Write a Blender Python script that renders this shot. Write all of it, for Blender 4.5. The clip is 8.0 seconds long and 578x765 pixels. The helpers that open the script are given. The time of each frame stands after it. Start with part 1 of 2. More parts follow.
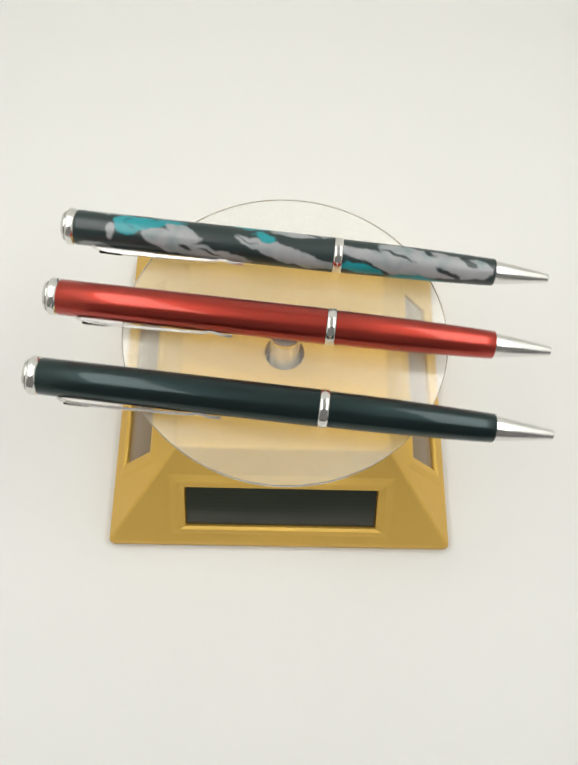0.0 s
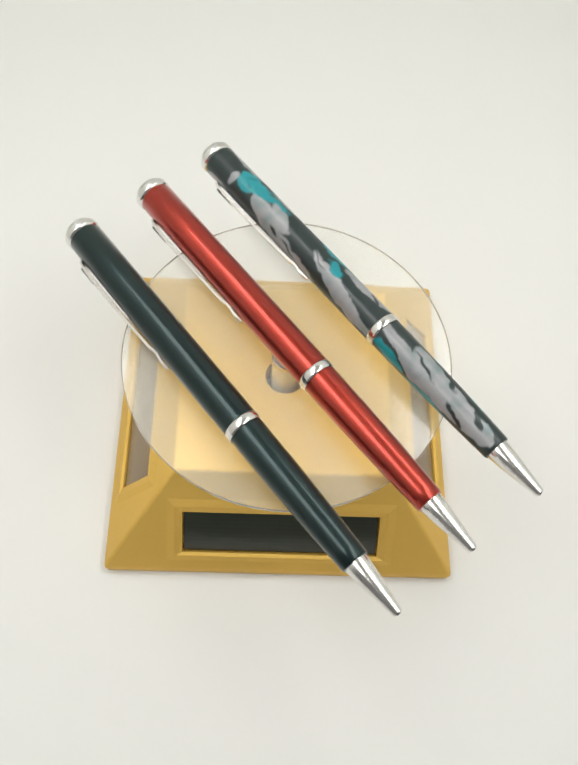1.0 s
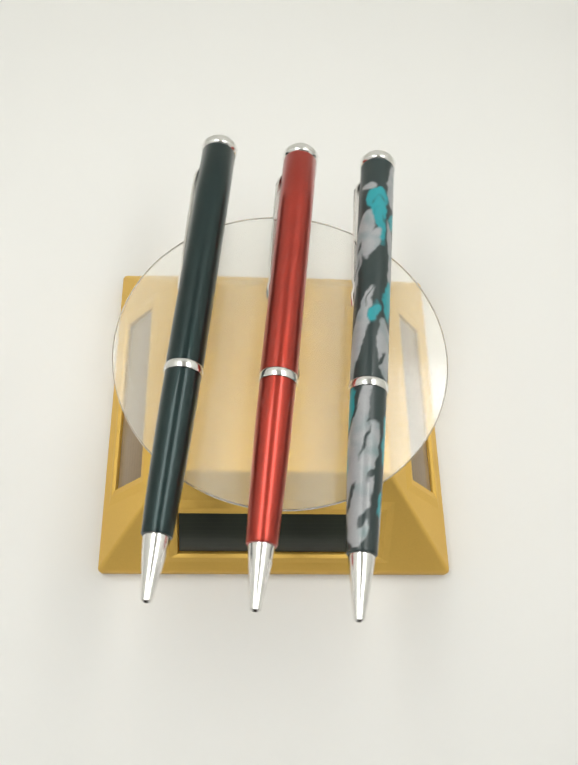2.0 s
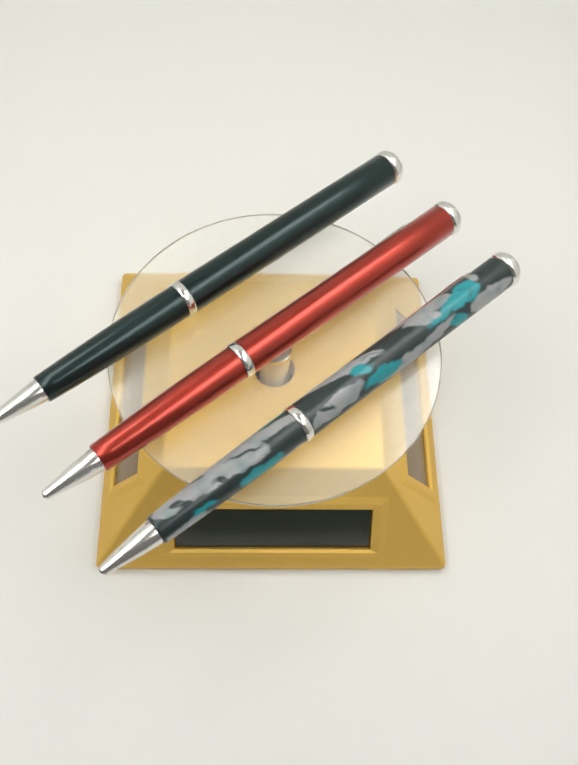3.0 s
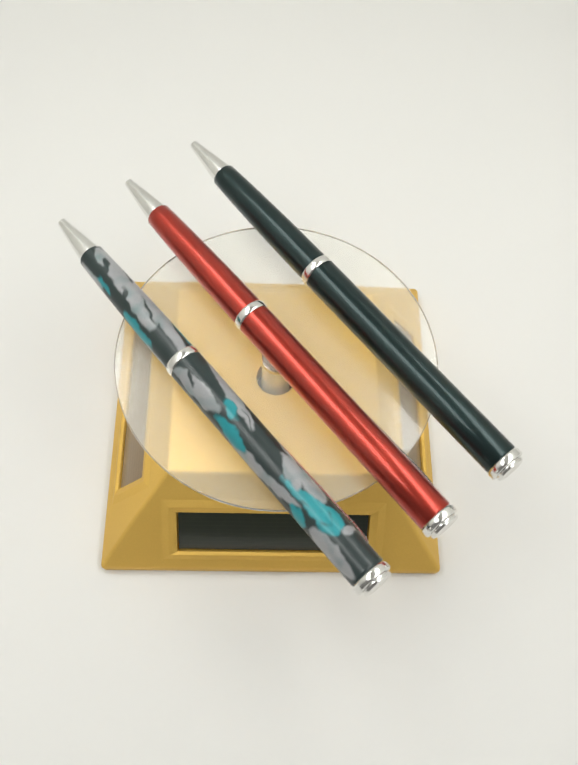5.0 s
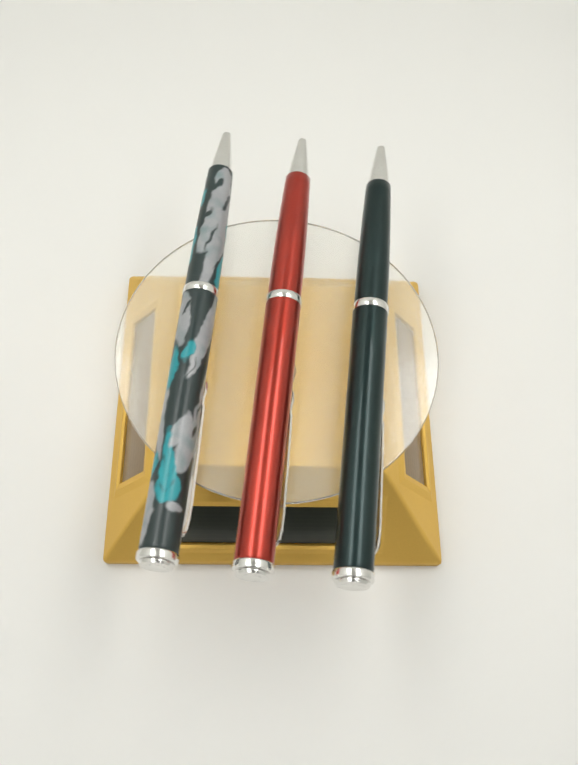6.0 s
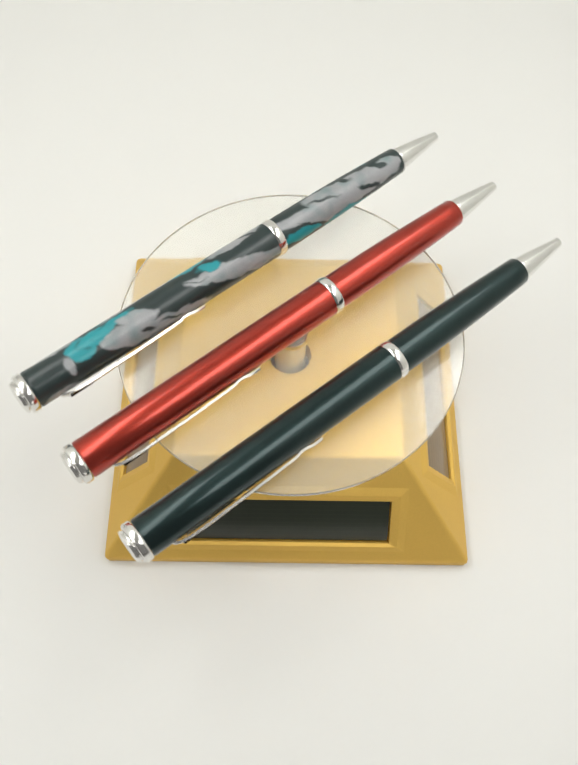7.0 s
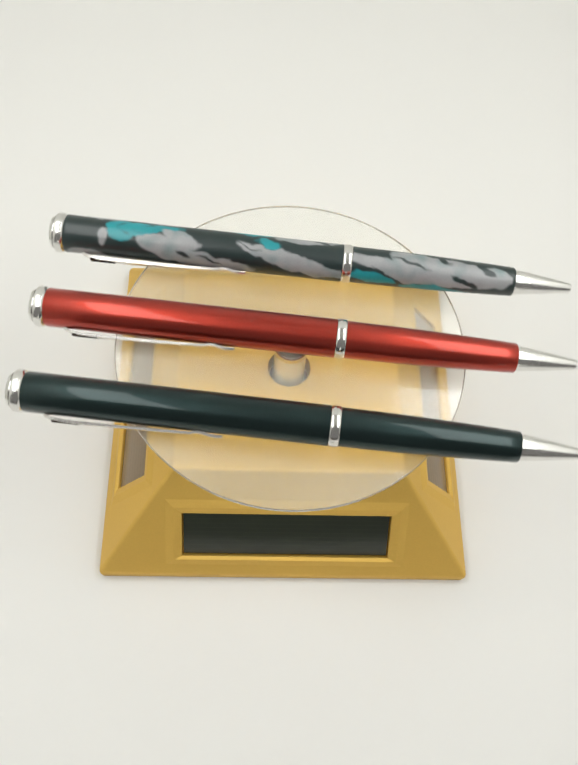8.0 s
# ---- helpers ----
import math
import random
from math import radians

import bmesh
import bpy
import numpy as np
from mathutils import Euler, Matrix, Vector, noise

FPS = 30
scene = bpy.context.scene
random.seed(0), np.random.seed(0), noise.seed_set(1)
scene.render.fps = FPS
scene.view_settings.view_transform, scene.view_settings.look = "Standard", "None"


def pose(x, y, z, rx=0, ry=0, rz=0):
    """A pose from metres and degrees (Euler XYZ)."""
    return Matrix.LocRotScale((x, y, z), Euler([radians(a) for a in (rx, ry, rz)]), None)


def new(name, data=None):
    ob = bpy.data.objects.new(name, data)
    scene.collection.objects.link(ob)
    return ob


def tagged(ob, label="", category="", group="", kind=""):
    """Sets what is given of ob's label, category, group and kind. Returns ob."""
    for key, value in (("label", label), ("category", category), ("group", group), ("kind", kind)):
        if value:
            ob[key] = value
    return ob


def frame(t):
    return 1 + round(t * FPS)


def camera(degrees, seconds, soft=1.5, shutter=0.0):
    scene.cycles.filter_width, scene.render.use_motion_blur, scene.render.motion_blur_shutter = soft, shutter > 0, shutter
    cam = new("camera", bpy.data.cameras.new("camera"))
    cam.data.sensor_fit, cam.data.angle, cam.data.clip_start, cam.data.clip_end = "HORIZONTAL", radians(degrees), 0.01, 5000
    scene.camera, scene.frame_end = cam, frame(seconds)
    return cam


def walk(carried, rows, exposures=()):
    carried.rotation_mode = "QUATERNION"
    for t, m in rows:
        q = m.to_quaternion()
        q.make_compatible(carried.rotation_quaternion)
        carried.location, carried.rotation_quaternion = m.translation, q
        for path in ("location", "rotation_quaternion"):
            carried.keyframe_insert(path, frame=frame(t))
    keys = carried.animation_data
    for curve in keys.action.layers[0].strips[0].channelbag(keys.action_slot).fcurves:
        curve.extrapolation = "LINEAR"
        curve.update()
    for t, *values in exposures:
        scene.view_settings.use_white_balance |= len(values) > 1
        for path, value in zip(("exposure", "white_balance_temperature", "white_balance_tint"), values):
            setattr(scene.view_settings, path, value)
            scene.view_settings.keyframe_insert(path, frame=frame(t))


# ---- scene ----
cam = camera(36.35, 8.0, soft=1.9, shutter=0.3)
PATH = [
    (0, pose(-0.00588, -0.12090, 0.25965, 25.782, -2.056, 0.494)),
    (0.5, pose(-0.00823, -0.11954, 0.25758, 26.479, -2.916, 0.748)),
    (1, pose(-0.00911, -0.12150, 0.25504, 27.874, -2.945, 0.699)),
    (1.5, pose(-0.01272, -0.12025, 0.25187, 28.004, -3.794, 0.060)),
    (2, pose(-0.01333, -0.12005, 0.25143, 27.848, -3.711, -0.834)),
    (2.2, pose(-0.00961, -0.11994, 0.25138, 28.001, -3.011, -0.780)),
    (3.3, pose(-0.00504, -0.12089, 0.25539, 27.373, -2.055, -0.514)),
    (3.5, pose(-0.00339, -0.12739, 0.26160, 28.056, -1.672, -0.173)),
    (4, pose(-0.00601, -0.12862, 0.26632, 28.187, -1.959, -0.343)),
    (4.5, pose(-0.00955, -0.12427, 0.26701, 28.347, -2.584, -0.525)),
    (4.7, pose(-0.00866, -0.12204, 0.26265, 28.014, -2.752, -0.085)),
    (5.8, pose(-0.00565, -0.12181, 0.25996, 27.116, -2.391, -0.084)),
    (6, pose(-0.00635, -0.12292, 0.26046, 27.317, -2.357, -0.262)),
    (6.5, pose(-0.00243, -0.11771, 0.24776, 26.958, -1.575, 0.231)),
    (7, pose(-0.00307, -0.12001, 0.24258, 27.639, -1.033, 0.502)),
    (7.5, pose(-0.00836, -0.11814, 0.24231, 27.810, -2.471, -0.197)),
    (8, pose(-0.01124, -0.11711, 0.24134, 28.003, -2.968, -0.126)),
]
EXPOSURES = [(0, 0.01), (1.6, 0.02), (2.0, 0.04), (2.2, 0.0), (3.3, 0.02), (5.7, 0.02), (6.0, 0.03), (6.2, -0.04), (6.3, -0.06), (6.5, 0.02), (7.0, 0.05), (8.0, 0.01)]
walk(cam, PATH, EXPOSURES)

# ---- light ----
world = bpy.data.worlds.new("dim_room")
scene.world = world
world.use_nodes = True
world.node_tree.nodes["Background"].inputs["Color"].default_value = (0.80, 0.78, 0.74, 1)
world.node_tree.nodes["Background"].inputs["Strength"].default_value = 0.24
LAMP_POWER = 0.682
LAMP_X, LAMP_Y0, LAMP_Y1, LAMP_Z = 0.158, -0.222, 0.194, 0.400
for side in (-1, 1):
    area = bpy.data.lights.new("led_light", "AREA")
    area.shape, area.size, area.size_y = "RECTANGLE", 0.124, LAMP_Y1 - LAMP_Y0
    area.energy, area.color = LAMP_POWER, (0.985, 0.994, 0.970)
    lamp = new("led_light", area)
    lamp.matrix_world = pose(side * LAMP_X, (LAMP_Y0 + LAMP_Y1) / 2, LAMP_Z)


# ---- materials ----
def material(name, color, rough=0.5, metal=0.0, coat=0.0, vary=0.06, scale=60.0, fine=600.0, bump=0.0, spec=0.5,
             rough_vary=0.05, coat_rough=0.05):
    """A surface whose colour and gloss vary at two scales, with fine relief."""
    mat = bpy.data.materials.new(name)
    mat.use_nodes = True
    nt = mat.node_tree
    n, link = nt.nodes, nt.links.new
    bsdf = n["Principled BSDF"]
    coord = n.new("ShaderNodeTexCoord")
    big, small = n.new("ShaderNodeTexNoise"), n.new("ShaderNodeTexNoise")
    big.inputs["Scale"].default_value, small.inputs["Scale"].default_value = scale, fine
    big.inputs["Detail"].default_value = 3
    for tex in (big, small):
        link(coord.outputs["Object"], tex.inputs["Vector"])
    mix = n.new("ShaderNodeMix")
    mix.data_type = "RGBA"
    mix.inputs["A"].default_value = (*[c * (1 - vary) for c in color], 1)
    mix.inputs["B"].default_value = (*[min(1, c * (1 + vary)) for c in color], 1)
    half = n.new("ShaderNodeMath")
    half.operation = "MULTIPLY_ADD"
    half.inputs[1].default_value = 0.35
    link(small.outputs["Fac"], half.inputs[0])
    part_big = n.new("ShaderNodeMath")
    part_big.operation = "MULTIPLY"
    part_big.inputs[1].default_value = 0.65
    link(big.outputs["Fac"], part_big.inputs[0])
    link(part_big.outputs[0], half.inputs[2])
    link(half.outputs[0], mix.inputs["Factor"])
    link(mix.outputs["Result"], bsdf.inputs["Base Color"])
    rr = n.new("ShaderNodeMapRange")
    rr.inputs["To Min"].default_value, rr.inputs["To Max"].default_value = max(0.02, rough - rough_vary), rough + rough_vary
    link(big.outputs["Fac"], rr.inputs["Value"])
    link(rr.outputs["Result"], bsdf.inputs["Roughness"])
    bsdf.inputs["Metallic"].default_value = metal
    bsdf.inputs["Specular IOR Level"].default_value = spec
    bsdf.inputs["Coat Weight"].default_value = coat
    bsdf.inputs["Coat Roughness"].default_value = coat_rough
    if bump:
        b = n.new("ShaderNodeBump")
        b.inputs["Strength"].default_value, b.inputs["Distance"].default_value = bump, 0.0002
        link(small.outputs["Fac"], b.inputs["Height"])
        link(b.outputs["Normal"], bsdf.inputs["Normal"])
    return mat


WHITE_SHEET = material("white_sheet", (0.803, 0.793, 0.772), 0.6, vary=0.012, scale=9, fine=500, bump=0.04, spec=0.25)
WHITE_WALL = material("white_wall", (0.78, 0.78, 0.75), 0.7, vary=0.02, scale=7, fine=300, bump=0.05, spec=0.2)
GOLD = material("gold_plastic", (0.77, 0.498, 0.114), 0.56, metal=0.64, vary=0.11, scale=35, fine=1800, bump=0.10)
CHROME = material("chrome", (0.80, 0.79, 0.77), 0.17, metal=1.0, vary=0.06, scale=300, fine=1500, rough_vary=0.04)
RED = material("red_lacquer", (0.40, 0.042, 0.026), 0.30, metal=0.88, coat=0.45, vary=0.30, scale=60, fine=2200, coat_rough=0.035, bump=0.05)
GREEN = material("dark_green_lacquer", (0.014, 0.031, 0.031), 0.30, metal=0.75, coat=0.4, vary=0.30, scale=60, fine=2200, coat_rough=0.03, bump=0.05)
# near-black: painted shade for the hollows, own colour for the ring joint
SHADE_AND_JOINT = material("hollow_shade_and_joint", (0.020, 0.012, 0.006), 0.7, vary=0.2, spec=0.1)
STEM = material("glossy_post", (0.80, 0.77, 0.69), 0.18, metal=0.35, coat=0.6, vary=0.05, scale=200)
CLIP_STEEL = material("clip_steel", (0.86, 0.83, 0.80), 0.24, metal=0.85, vary=0.08, scale=300, fine=1500)
# clear edge given grey colour for the dark line that refraction makes there
RIM = material("acrylic_edge_dark_line", (0.47, 0.455, 0.45), 0.15, coat=1.0, vary=0.1, scale=80)
TABLE = material("unseen_dark_table", (0.07, 0.055, 0.045), 0.5, vary=0.15, scale=8)
HOUSING = material("lamp_housing", (0.6, 0.6, 0.6), 0.4, metal=0.6)


def solar_material(name, color, gloss):
    """Dark cells with faint rows of fingers under a glossy cover."""
    mat = material(name, color, 0.30, coat=gloss, vary=0.25, scale=80, fine=900, spec=0.6, coat_rough=0.15)
    nt = mat.node_tree
    bsdf = nt.nodes["Principled BSDF"]
    old = bsdf.inputs["Base Color"].links[0].from_socket
    coord, wave = nt.nodes.new("ShaderNodeTexCoord"), nt.nodes.new("ShaderNodeTexWave")
    wave.bands_direction = "Y"
    wave.inputs["Scale"].default_value = 230
    wave.inputs["Distortion"].default_value = 0.3
    nt.links.new(coord.outputs["Object"], wave.inputs["Vector"])
    sharp = nt.nodes.new("ShaderNodeMapRange")
    sharp.inputs["From Min"].default_value, sharp.inputs["From Max"].default_value = 0.80, 1.0
    sharp.inputs["To Max"].default_value = 0.14
    nt.links.new(wave.outputs["Fac"], sharp.inputs["Value"])
    mix = nt.nodes.new("ShaderNodeMix")
    mix.data_type = "RGBA"
    mix.inputs["B"].default_value = (0.06, 0.055, 0.035, 1)
    nt.links.new(sharp.outputs["Result"], mix.inputs["Factor"])
    nt.links.new(old, mix.inputs["A"])
    nt.links.new(mix.outputs["Result"], bsdf.inputs["Base Color"])
    return mat


def acrylic_material():
    """Clear acrylic, a slight pale diffuse layer mixed in for the ceiling's reflection."""
    mat = bpy.data.materials.new("clear_acrylic")
    mat.use_nodes = True
    nt = mat.node_tree
    n, link = nt.nodes, nt.links.new
    bsdf, out = n["Principled BSDF"], n["Material Output"]
    bsdf.inputs["Base Color"].default_value = (0.985, 0.985, 0.975, 1)
    bsdf.inputs["Transmission Weight"].default_value = 1.0
    bsdf.inputs["Roughness"].default_value = 0.09
    bsdf.inputs["IOR"].default_value = 1.40
    veil = n.new("ShaderNodeBsdfDiffuse")
    veil.inputs["Color"].default_value = (0.82, 0.81, 0.71, 1)
    coord, tex = n.new("ShaderNodeTexCoord"), n.new("ShaderNodeTexNoise")
    tex.inputs["Scale"].default_value = 25
    link(coord.outputs["Object"], tex.inputs["Vector"])
    amount = n.new("ShaderNodeMapRange")
    amount.inputs["To Min"].default_value, amount.inputs["To Max"].default_value = VEIL * 0.8, VEIL * 1.2
    link(tex.outputs["Fac"], amount.inputs["Value"])
    sheen = n.new("ShaderNodeBsdfGlossy")
    sheen.inputs["Roughness"].default_value = 0.30
    sheen.inputs["Color"].default_value = (0.9, 0.9, 0.9, 1)
    soft = n.new("ShaderNodeMixShader")
    soft.inputs["Fac"].default_value = 0.05
    link(bsdf.outputs[0], soft.inputs[1])
    link(sheen.outputs[0], soft.inputs[2])
    mix = n.new("ShaderNodeMixShader")
    link(amount.outputs["Result"], mix.inputs["Fac"])
    link(soft.outputs[0], mix.inputs[1])
    link(veil.outputs[0], mix.inputs[2])
    link(mix.outputs[0], out.inputs["Surface"])
    return mat


def camo_material():
    mat = material("camouflage_print", (0.5, 0.5, 0.5), 0.38, coat=0.24, vary=0.30, scale=170, fine=2500, coat_rough=0.12)
    nt = mat.node_tree
    bsdf = nt.nodes["Principled BSDF"]
    old = bsdf.inputs["Base Color"].links[0].from_socket
    attr, mix = nt.nodes.new("ShaderNodeVertexColor"), nt.nodes.new("ShaderNodeMix")
    attr.layer_name = "print"
    mix.data_type, mix.blend_type = "RGBA", "MULTIPLY"
    mix.inputs["Factor"].default_value = 1
    nt.links.new(attr.outputs["Color"], mix.inputs["A"])
    double = nt.nodes.new("ShaderNodeMix")
    double.data_type, double.blend_type = "RGBA", "ADD"
    double.inputs["Factor"].default_value = 1
    nt.links.new(old, double.inputs["A"])
    nt.links.new(old, double.inputs["B"])
    nt.links.new(double.outputs["Result"], mix.inputs["B"])
    nt.links.new(mix.outputs["Result"], bsdf.inputs["Base Color"])
    return mat


VEIL = 0.11
RIM.node_tree.nodes["Principled BSDF"].inputs["Transmission Weight"].default_value = 0.55
# second cell: a paler brown copy, the side walls' reflection put into its colour
SOLAR, SOLAR_SHEEN = solar_material("solar_cell", (0.015, 0.020, 0.011), 0.12), solar_material("solar_cell_wall_sheen", (0.270, 0.190, 0.112), 0.12)
ACRYLIC, CAMO = acrylic_material(), camo_material()


# ---- builders ----
def finish(name, bm, mat, parent=None, label="", smooth=True, angle=35):
    mesh = bpy.data.meshes.new(name)
    bmesh.ops.recalc_face_normals(bm, faces=bm.faces)
    bm.to_mesh(mesh)
    bm.free()
    mesh.materials.append(mat)
    if smooth:
        mesh.shade_smooth()
        mesh.set_sharp_from_angle(angle=radians(angle))
    ob = new(name, mesh)
    ob.parent = parent
    if label:
        tagged(ob, label)
    return ob


def part(name, bm, mat, parent, label="", angle=35):
    return finish(name, bm, mat, parent, label, angle=angle)


def box(x0, x1, y0, y1, z0, z1, bevel=0.0):
    bm = bmesh.new()
    bmesh.ops.create_cube(bm, size=1, matrix=Matrix.Translation(((x0 + x1) / 2, (y0 + y1) / 2, (z0 + z1) / 2))
                          @ Matrix.Diagonal((x1 - x0, y1 - y0, z1 - z0, 1)))
    if bevel:
        bmesh.ops.bevel(bm, geom=bm.edges[:], offset=bevel, segments=2, affect="EDGES", profile=0.5)
    return bm


def lathe(profile, segments=64, axis="x"):
    """A closed solid of revolution from (place along the axis, radius) pairs."""
    bm = bmesh.new()
    rings = []
    for s, r in profile:
        ring = []
        for i in range(segments):
            a = 2 * math.pi * i / segments
            c, d = r * math.cos(a), r * math.sin(a)
            ring.append(bm.verts.new((s, c, d) if axis == "x" else (c, d, s)))
        rings.append(ring)
    for a, b in zip(rings, rings[1:]):
        for i in range(segments):
            j = (i + 1) % segments
            bm.faces.new((a[i], a[j], b[j], b[i]))
    bm.faces.new(rings[0])
    bm.faces.new(rings[-1][::-1])
    return bm


# ---- setting: a white photo box, open at the front ----
BX, FRONT, BACK, TOP = 0.235, -0.225, 0.2088, 0.45
BOX_TURN = 0.7


def setting():
    def slab(name, dims, mat, label, category):
        ob = tagged(finish(name, box(*dims), mat, smooth=False), label, category, kind="structure")
        ob.matrix_world = pose(0, 0, 0, 0, 0, 0 if name == "table" else BOX_TURN)
        return ob

    slab("floor", (-BX, BX, FRONT, BACK, -0.006, 0.0), WHITE_SHEET, "smooth white floor sheet of a photo box", "floor")
    slab("wall_back", (-BX, BX, BACK + 0.0012, BACK + 0.008, -0.006, TOP), WHITE_WALL, "plain white back wall of a photo box", "wall")
    slab("wall_left", (-BX - 0.008, -BX - 0.001, FRONT, BACK + 0.008, -0.006, TOP), WHITE_WALL, "plain white side wall of a photo box", "wall")
    slab("wall_right", (BX + 0.001, BX + 0.008, FRONT, BACK + 0.008, -0.006, TOP), WHITE_WALL, "plain white side wall of a photo box", "wall")
    slab("ceiling", (-BX - 0.008, BX + 0.008, FRONT + 0.015, BACK + 0.008, TOP + 0.001, TOP + 0.007), WHITE_WALL, "plain white top of a photo box", "ceiling")
    # added out of view, kept dark to darken reflections low on the chrome
    slab("table", (-1.2, 1.2, -1.0, 0.6, -0.05, -0.0065), TABLE, "dull dark brown tabletop added unseen under a photo box", "table")
    for side in (-1, 1):
        strip = new("led_strip")
        strip.location = (side * LAMP_X, (LAMP_Y0 + LAMP_Y1) / 2, LAMP_Z + 0.020)
        half = (LAMP_Y1 - LAMP_Y0) / 2
        part("housing", box(-0.0660, 0.0660, -half - 0.006, half + 0.006, -0.018, 0.0, 0.001), HOUSING, strip)
        tagged(strip, "slim lit strip lamp fixed to the box wall", "strip lamp", "strip lamps of the photo box")


setting()

# ---- the solar display turntable ----
A, AT, LIP, H = 0.0506, 0.0303, 0.0035, 0.0296
PX, PZ0, PZ1, SINK, WELL = 0.0279, 0.0084, 0.0190, 0.0012, 0.0018
DISC_R, DISC_Z0, DISC_Z1 = 0.0458, 0.0421, 0.0433
AXLE_Y = -0.0002
SPIN0, SPIN = -5.65, -45.027
# the motor runs a little unevenly: seconds, degrees ahead of the even turn
UNEVEN = [(0, -0.16), (0.5, -0.40), (1, -0.16), (1.5, 0.18), (2, 0.19), (3.5, 0.0), (4, 0.20), (4.5, 0.50), (5.2, 0.3), (6, 0.17), (6.5, 0.03), (7, -0.36), (7.5, -0.2), (8, 0.0)]
SLOPE = (AT - A) / (H - LIP)
NORMAL = Vector((0, -(H - LIP), A - AT)).normalized()


def on_slope(x, z, depth=0.0):
    """A point of the front slope at that height, sunk by depth."""
    return Vector((x, -(A + SLOPE * (z - LIP)), z)) - NORMAL * depth


def turntable_body(turntable):
    bm = bmesh.new()
    for k in range(4):
        turn = Matrix.Rotation(math.pi / 2 * k, 4, "Z")

        def v(p):
            return bm.verts.new(turn @ Vector(p))
        outer = [on_slope(-A, LIP), on_slope(A, LIP), on_slope(AT, H), on_slope(-AT, H)]
        mx, z0, z1 = PX + 0.0044, PZ0 - 0.0022, PZ1 + 0.0034
        nx, y0, y1, proud = PX + 0.0022, PZ0 - 0.0007, PZ1 + 0.0016, -0.0006
        rim = [on_slope(-mx, z0), on_slope(mx, z0), on_slope(mx, z1), on_slope(-mx, z1)]
        crest = [on_slope(-nx, y0, proud), on_slope(nx, y0, proud), on_slope(nx, y1, proud), on_slope(-nx, y1, proud)]
        well = [on_slope(x, z, WELL) for x, z in ((-PX, PZ0), (PX, PZ0), (PX, PZ1), (-PX, PZ1))]
        lip = [on_slope(x, z, 0.0) for x, z in ((-PX, PZ0), (PX, PZ0), (PX, PZ1), (-PX, PZ1))]
        o, r, c, q, w = ([v(p) for p in ring] for ring in (outer, rim, crest, lip, well))
        for i in range(4):
            j = (i + 1) % 4
            bm.faces.new((o[i], o[j], r[j], r[i]))
            bm.faces.new((r[i], r[j], c[j], c[i]))
            bm.faces.new((c[i], c[j], q[j], q[i]))
            bm.faces.new((q[i], q[j], w[j], w[i]))
        bm.faces.new(w)
        low = [v((-A + 0.0004, -A + 0.0004, 0)), v((A - 0.0004, -A + 0.0004, 0))]
        bm.faces.new((low[0], low[1], v(outer[1]), v(outer[0])))
        # a quarter of the top round the shaft hole
        hole = [v((0.0058 * math.sin(a), -0.0058 * math.cos(a), H)) for a in [radians(-45 + 90 * i / 10) for i in range(11)]]
        deep = [v((0.0058 * math.sin(a), -0.0058 * math.cos(a), H - 0.006)) for a in [radians(-45 + 90 * i / 10) for i in range(11)]]
        bm.faces.new([v((-AT, -AT, H)), v((AT, -AT, H))] + hole[::-1])
        for i in range(10):
            bm.faces.new((hole[i], hole[i + 1], deep[i + 1], deep[i]))
    bmesh.ops.remove_doubles(bm, verts=bm.verts[:], dist=0.00002)
    hips = [e for e in bm.edges if all(abs(abs(q.co.x) - abs(q.co.y)) < 1e-5 and abs(q.co.x) > 0.02 for q in e.verts)]
    bmesh.ops.bevel(bm, geom=hips, offset=0.0009, segments=3, affect="EDGES", profile=0.5)
    bottom = [e for e in bm.edges if e.is_boundary and all(abs(q.co.z) < 1e-5 for q in e.verts)]
    bmesh.ops.contextual_create(bm, geom=bottom)
    body = part("body", bm, GOLD, turntable, "satin gold plastic base with sloping sides", angle=30)
    bev = body.modifiers.new("bevel", "BEVEL")
    bev.width, bev.segments, bev.limit_method, bev.angle_limit = 0.0006, 3, "ANGLE", radians(14)
    bev.harden_normals = True


def turntable_panels(turntable):
    tilt = math.atan2(H - LIP, A - AT)
    mid_z = (PZ0 + PZ1) / 2
    length = (PZ1 - PZ0) / math.sin(tilt)
    for k in range(4):
        bm = box(-PX + 0.0004, PX - 0.0004, -length / 2 + 0.0005, length / 2 - 0.0004, -0.0005, 0.0006, 0.0001)
        # the two side strips take the copy with the reflection coloured in
        panel = part("solar_panel", bm, SOLAR_SHEEN if k % 2 else SOLAR, turntable,
                     "glossy solar cell strip with pale brown wall sheen in its colour" if k % 2 else "glossy dark solar cell strip")
        panel.matrix_local = (Matrix.Rotation(math.pi / 2 * k, 4, "Z") @ Matrix.Translation(on_slope(0, mid_z, SINK))
                              @ Matrix.Rotation(tilt, 4, "X"))


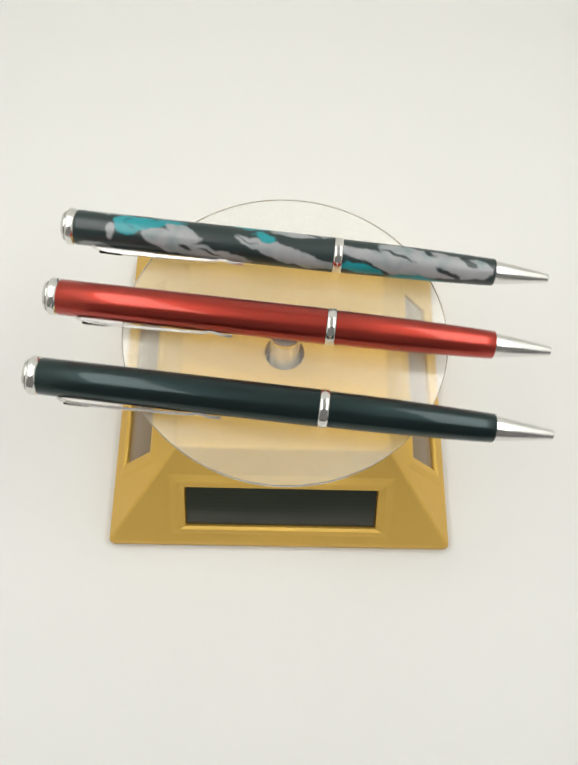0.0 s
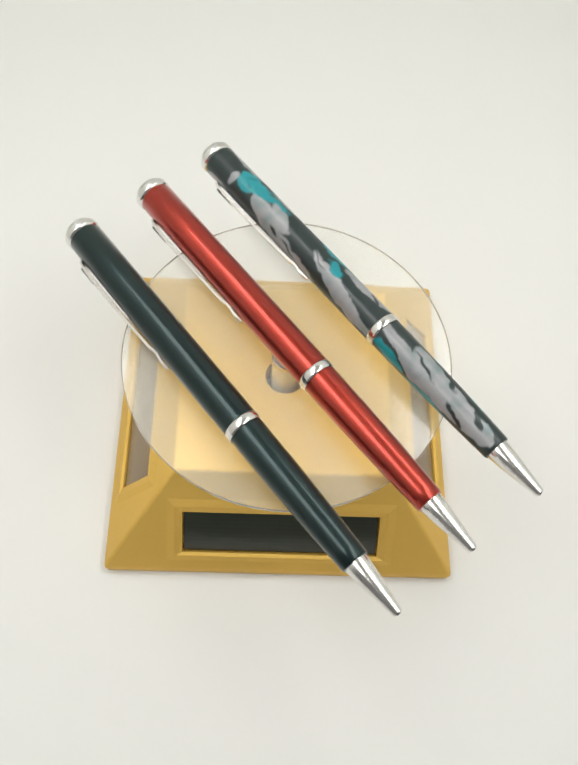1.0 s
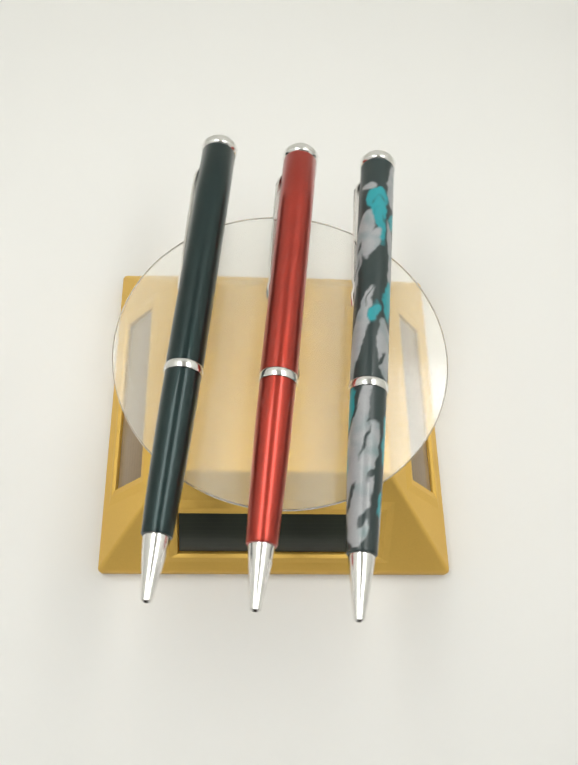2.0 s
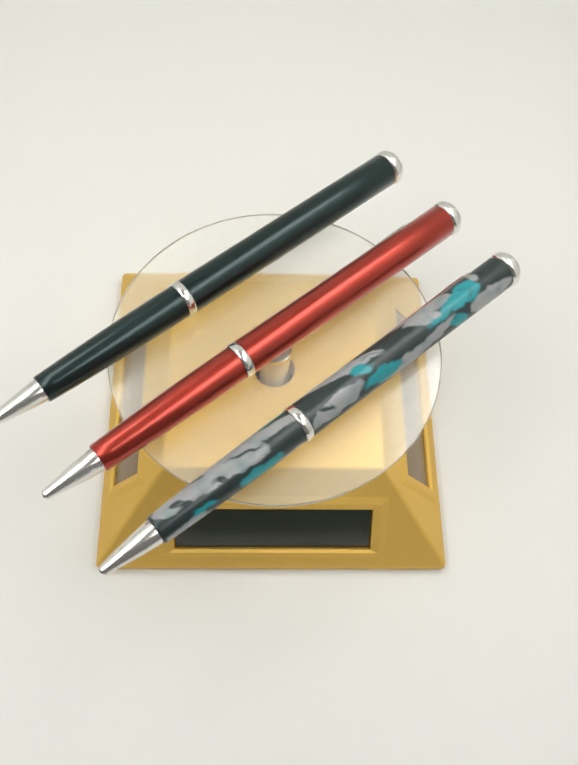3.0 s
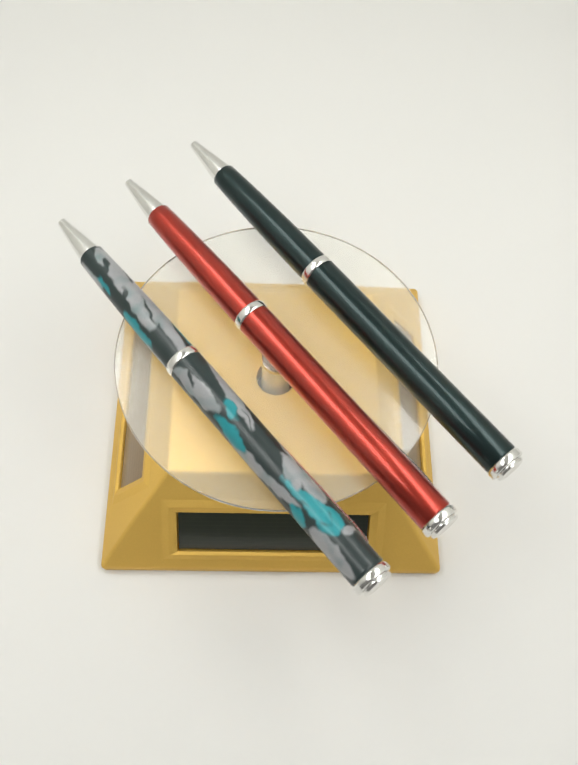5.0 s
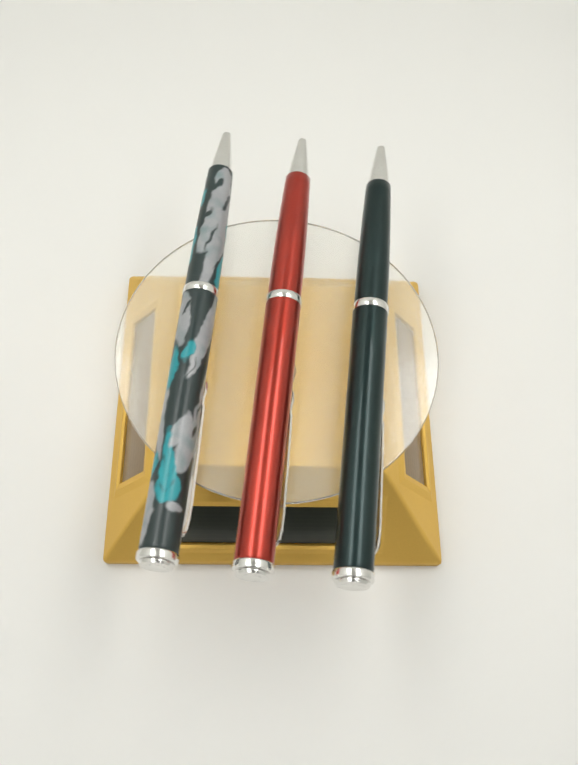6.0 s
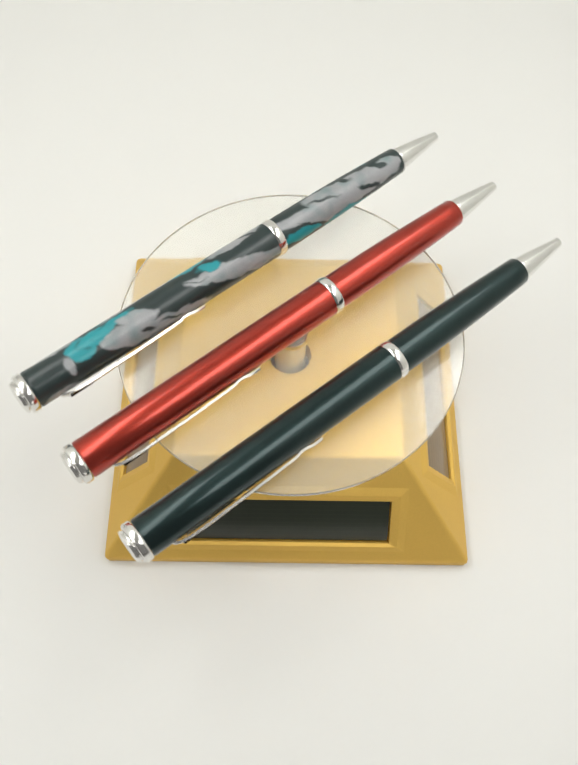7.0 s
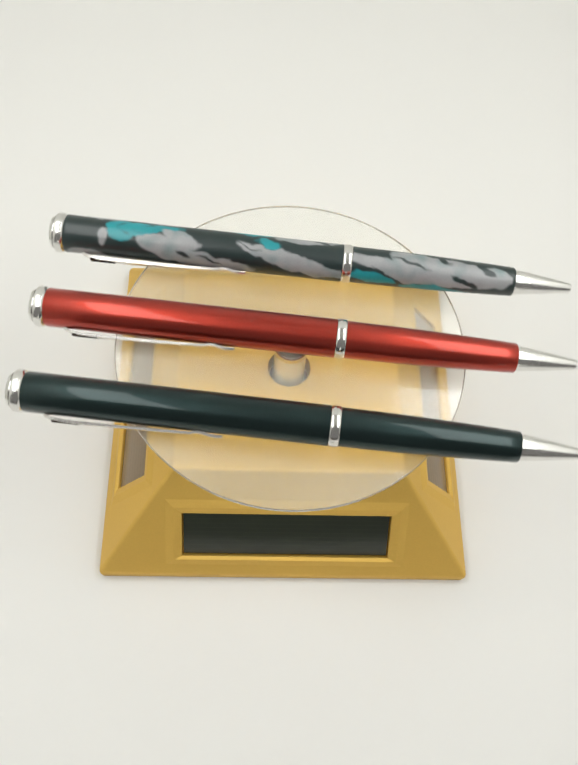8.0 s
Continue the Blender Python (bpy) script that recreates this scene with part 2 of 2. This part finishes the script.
def build_turntable():
    turntable = tagged(new("display_turntable"), "gold plastic solar display turntable with clear round disc on white sheet", "turntable")
    turntable_body(turntable)
    turntable_panels(turntable)
    # this cup's colour holds the shade inside the shaft hole
    part("shaft_socket", lathe([(0.0200, 0.0057), (0.0235, 0.0057), (0.0236, 0.0050), (0.0237, 0.0012)], 40, "z"), SHADE_AND_JOINT, turntable,
         "cup round the shaft, the hollow's shade in its colour")
    e = 0.0002
    disc = part("disc", lathe([(DISC_Z0, DISC_R - e), (DISC_Z0 + e, DISC_R), (DISC_Z1 - e, DISC_R), (DISC_Z1, DISC_R - e)], 160, "z"),
                ACRYLIC, turntable, "clear round acrylic plate")
    disc.data.materials.append(RIM)
    for face in disc.data.polygons:
        if abs(face.normal.z) < 0.9:
            face.material_index = 1
    disc.visible_shadow = False
    stem = part("stem", lathe([(0.0236, 0.0041), (0.0240, 0.0044), (0.0398, 0.0043), (0.0402, 0.0040), (0.0420, 0.0040)], 48, "z"), STEM, disc,
                "pale glossy turning post")
    part("screw", lathe([(0.0399, 0.0041), (0.0400, 0.00445), (0.0417, 0.00445), (0.0418, 0.0041)], 40, "z"), CHROME, stem, "dark metal screw head")
    return disc


DISC = build_turntable()

# ---- the three ballpoint pens ----
R_LOW, R_UP, R_RING = 0.00470, 0.00500, 0.00526
AXIS_Z = DISC_Z1 + 0.0055
S_CAP, S_TOP, S_RING, S_END, S_TIP = -0.0673, -0.0634, 0.0121, 0.0566, 0.0724


def ease(f):
    return f * f * (3 - 2 * f)


def upper_profile(step=0.0):
    pts = [(S_TOP, R_UP - 0.0002), (S_TOP + 0.0004, R_UP), (S_TOP + 0.02, R_UP + 0.00002), (S_RING - 0.0013, R_UP)]
    return refine(pts, step)


def lower_profile(step=0.0):
    a, b = S_RING + 0.0013, S_END
    pts = [(a, R_LOW + 0.0001)]
    for i in range(1, 15):
        f = i / 14
        pts.append((a + (b - a) * f, R_LOW + 0.0001 - 0.00100 * f ** 2.0))
    pts += [(b + 0.0003, R_LOW - 0.00110)]
    return refine(pts, step)


def refine(pts, step):
    if not step:
        return pts
    made = [pts[0]]
    for (s0, r0), (s1, r1) in zip(pts, pts[1:]):
        count = max(1, round((s1 - s0) / step))
        made += [(s0 + (s1 - s0) * i / count, r0 + (r1 - r0) * i / count) for i in range(1, count + 1)]
    return made


DARK, GREY, TEAL = (0.013, 0.027, 0.027), (0.325, 0.330, 0.342), (0.009, 0.28, 0.32)
# patches of the print: millimetres along the pen, degrees round it, half sizes, slant in degrees per millimetre, colour
PATCHES = (
    (-54, 28, 7.5, 27, 0, GREY), (-57, 205, 5, 30, 1, GREY), (-52.6, 123, 1.3, 25, -3, GREY),
    (-48.2, 90, 3.2, 36, 1, TEAL), (-43, 84, 5.5, 23, -1, TEAL), (-38.5, 80, 5.5, 15, -1, TEAL),
    (-36, 136, 7.0, 28, 2, GREY), (-30, 163, 9.0, 28, 1.5, GREY), (-21, 177, 8.0, 22, 1, GREY), (-32, 106, 4.5, 20, 3, GREY),
    (-31.6, 153, 1.7, 8, 5, DARK), (-34, 35, 6.5, 17, -1, GREY), (-22, 20, 8.0, 21, 0, GREY), (-42, 20, 2.6, 24, 4, TEAL),
    (-14, 36, 6.0, 20, 1, TEAL), (-13, 110, 4.2, 15, 2, GREY), (-7, 125, 7.0, 20, 2, GREY), (0, 147, 8.0, 24, 2, GREY),
    (6, 163, 5.0, 20, 1, GREY), (-9.2, 88, 2.9, 16, 2, TEAL), (2, 46, 8.0, 27, -1, GREY), (-15, 104, 3.2, 2.5, 3, DARK),
    (-40, 250, 10, 35, 1, GREY), (-18, 270, 9, 35, 1, TEAL), (2, 255, 9, 30, -1, GREY), (-30, 315, 8, 25, 1, GREY),
    (19, 167, 6.0, 20, 1, TEAL), (20, 110, 7.5, 19, 1, GREY), (30, 138, 8.5, 36, 2, GREY), (29.5, 82, 5.5, 26, 2, GREY),
    (40, 120, 9.5, 46, 1, GREY), (50, 124, 5.6, 38, 0, GREY), (27, 14, 6.5, 24, 1, TEAL), (17, -10, 5, 15, 0, GREY),
    (46, 24, 1.6, 18, 0, TEAL), (50, 3, 6, 20, 0, GREY), (29, 101, 4.2, 6, 4, DARK), (35.5, 62, 2.2, 10, 6, DARK),
    (43.5, 150, 3.6, 11, 5, DARK), (47, 80, 2.6, 11, 8, DARK), (22, 145, 3.4, 6, 6, DARK), (26.5, 172, 2.6, 8, 4, DARK),
    (37, 74, 2.4, 9, 7, DARK), (49.5, 98, 1.6, 12, 8, DARK), (44, 36, 3.0, 9, 3, TEAL), (5, 60, 2.2, 7, 6, DARK), (-24, 165, 3, 5, 4, DARK),
    (36, 200, 8, 24, 1, TEAL), (24, 260, 8, 35, 0, GREY), (44, 270, 8, 35, 0, GREY), (35, 320, 6, 25, 0, GREY),
)


def print_colour(s, phi):
    """The print at s metres along the pen and phi degrees round it."""
    mm = s * 1000
    p = Vector((mm * 0.30, math.cos(radians(phi)) * 1.5, math.sin(radians(phi)) * 1.5))
    wob_s = 1.3 * noise.noise(p) + 0.35 * noise.noise(p * 2.7 + Vector((9, 2, 5)))
    wob_p = 11 * noise.noise(p + Vector((31, 7, 3))) + 4 * noise.noise(p * 2.6 + Vector((3, 17, 8)))
    colour = Vector(DARK)
    for cs, cp, hs, hp, slant, patch in PATCHES:
        ds = mm + wob_s - cs
        if abs(ds) > hs + 1:
            continue
        dp = (phi + wob_p - cp - slant * ds + 180) % 360 - 180
        d = math.sqrt((ds / hs) ** 2 + (dp / hp) ** 2) / (1.13 if patch != DARK else 1.0)
        soft = 0.25 / min(hs, hp * 0.083)
        f = min(1, max(0, (1 + soft - d) / (2 * soft)))
        ink = Vector(patch)
        if patch == TEAL:
            # darker ink towards the ragged edge of the teal
            ink = ink.lerp(Vector((0.010, 0.085, 0.090)), min(1, max(0, (d - 0.82 + 0.4 * noise.noise(p * 1.7)) * 3)) * 0.8)
        elif patch == GREY:
            ink = ink.lerp(Vector((0.16, 0.24, 0.24)), min(1, max(0, 0.9 * noise.noise(p * 1.1 + Vector((5, 5, 40))) + d * 0.12)))
        colour = colour.lerp(ink, ease(f))
    return colour


def paint(ob):
    mesh = ob.data
    layer = mesh.color_attributes.new("print", "FLOAT_COLOR", "POINT")
    flat = []
    for q in mesh.vertices:
        phi = math.degrees(math.atan2(q.co.z, q.co.y))
        rim = q.co.x > S_END - 0.0006
        flat += [*(DARK if rim else print_colour(q.co.x, phi)), 1.0]
    layer.data.foreach_set("color", flat)


def clip_mesh():
    """A sprung strip that leaves the barrel, runs along it and ends in an upturned lip."""
    bm = bmesh.new()
    # along the pen, height over the axis, half width
    line = [(-0.0588, 0.0044, 0.0008), (-0.0580, 0.0052, 0.0013), (-0.0565, 0.0058, 0.00160), (-0.0540, 0.0061, 0.00165), (-0.0510, 0.0062, 0.00165),
            (-0.0488, 0.0062, 0.00160), (-0.0440, 0.0061, 0.00150), (-0.0360, 0.0060, 0.00142), (-0.0280, 0.0058, 0.00136), (-0.0225, 0.0056, 0.00132),
            (-0.0212, 0.0052, 0.00130), (-0.0198, 0.0052, 0.00130), (-0.0180, 0.0056, 0.00120), (-0.0162, 0.0057, 0.0009), (-0.0146, 0.0056, 0.0005)]
    rings = []
    for s, h, w in line:
        t = 0.00042
        pts = [(-w, h - t), (-w * 0.94, h + t * 0.5), (-w * 0.55, h + t), (w * 0.55, h + t), (w * 0.94, h + t * 0.5), (w, h - t), (w * 0.6, h - t * 0.8), (-w * 0.6, h - t * 0.8)]
        rings.append([bm.verts.new((s, y, z)) for y, z in pts])
    for a, b in zip(rings, rings[1:]):
        for i in range(8):
            j = (i + 1) % 8
            bm.faces.new((a[i], a[j], b[j], b[i]))
    bm.faces.new(rings[0])
    bm.faces.new(rings[-1][::-1])
    return bm


def build_pen(barrel, label, step=0.0, segments=64):
    pen = tagged(new("ballpoint_pen"), label, "pen", "pens on the turntable")
    up = part("upper_barrel", lathe(upper_profile(step), segments), barrel, pen)
    low = part("lower_barrel", lathe(lower_profile(step), segments), barrel, pen)
    if step:
        paint(up), paint(low)
    m = S_RING
    part("middle_ring", lathe([(m - 0.0012, R_LOW), (m - 0.0012, R_UP), (m - 0.0010, R_RING - 0.00012), (m - 0.0006, R_RING - 0.00003), (m, R_RING),
                               (m + 0.0006, R_RING - 0.00003), (m + 0.0010, R_RING - 0.00012), (m + 0.0012, R_UP), (m + 0.0012, R_LOW - 0.0003)]),
         CHROME, pen, "polished chrome ring")
    part("seam", lathe([(m - 0.0014, R_LOW - 0.0004), (m - 0.0014, R_LOW), (m + 0.0014, R_LOW - 0.0001), (m + 0.0014, R_LOW - 0.0004)], 48), SHADE_AND_JOINT, pen, "dark joint beside the ring")
    c = S_CAP
    part("end_cap", lathe([(c + 0.0004, 0.0012), (c + 0.0003, 0.0026), (c, 0.0032), (c + 0.0001, 0.0038), (c + 0.0003, 0.0042), (c + 0.0009, 0.0044), (c + 0.0010, 0.0041),
                           (c + 0.0013, 0.0041), (c + 0.0014, 0.0049), (c + 0.0016, 0.0052), (c + 0.0019, 0.00528), (c + 0.0032, 0.00528), (c + 0.0035, 0.0052),
                           (c + 0.0037, 0.0050), (c + 0.0039, 0.0048)]), CHROME, pen, "stepped chrome end cap")
    cone = part("nose_cone", lathe([(S_END + 0.0002, 0.0028), (S_END + 0.0003, 0.0032), (S_END + 0.0010, 0.00325), (S_END + 0.0050, 0.0028), (S_END + 0.0100, 0.0021),
                                    (S_TIP - 0.0008, 0.00135), (S_TIP - 0.0002, 0.00125), (S_TIP, 0.00105)]), CHROME, pen, "tapered chrome nose cone")
    # the tip is closed; a near-black plug paints the shade of its bore
    part("bore_shade", lathe([(S_TIP - 0.0004, 0.0006), (S_TIP + 0.0001, 0.00055), (S_TIP + 0.0002, 0.0003)], 20), SHADE_AND_JOINT, cone, "dark plug for the shaded bore of the nose cone")
    clip = part("clip", clip_mesh(), CLIP_STEEL, pen, "sprung chrome clip", angle=50)
    clip.matrix_local = Matrix.Rotation(radians(CLIP_TURN), 4, "X")
    # no slot is cut: a dark block on the strip carries its shade
    slot = box(-0.0562, -0.0496, -0.0010, 0.0010, 0.00622, 0.00674, 0.0002)
    part("clip_slot_shade", slot, SHADE_AND_JOINT, clip, "dark block for the shaded slot in the clip")
    return pen


CLIP_TURN = 115
# pen, sideways place on the plate, turn against the plate, shift along the pen, dip of the nose
PENS = [
    (build_pen(GREEN, "dark green lacquered ballpoint pen with chrome trim on clear disc"), -0.02495, -0.19, 0.0006, -0.40),
    (build_pen(RED, "metallic red ballpoint pen with chrome trim on clear disc"), -0.00026, -0.05, 0.0002, -0.45),
    (build_pen(CAMO, "grey and teal camouflage ballpoint pen with chrome trim on clear disc", 0.00040, 96), 0.02341, 0.17, 0.00015, -0.10),
]


# ---- what moves ----
def motions():
    steps = [i / 10 for i in range(81)]

    def turned(t):
        for (t0, a0), (t1, a1) in zip(UNEVEN, UNEVEN[1:]):
            if t <= t1:
                return SPIN * t + a0 + (a1 - a0) * ease((t - t0) / (t1 - t0))
        return SPIN * t

    walk(DISC, [(t, pose(0, AXLE_Y, 0, 0, 0, turned(t))) for t in steps])
    for pen, sideways, turn, shift, tip in PENS:
        rows = []
        for t in steps:
            angle = SPIN0 + turned(t) + turn
            a = radians(angle)
            rows.append((t, pose(shift * math.cos(a) - sideways * math.sin(a), AXLE_Y + shift * math.sin(a) + sideways * math.cos(a), AXIS_Z, 0, tip, angle)))
        walk(pen, rows)


motions()
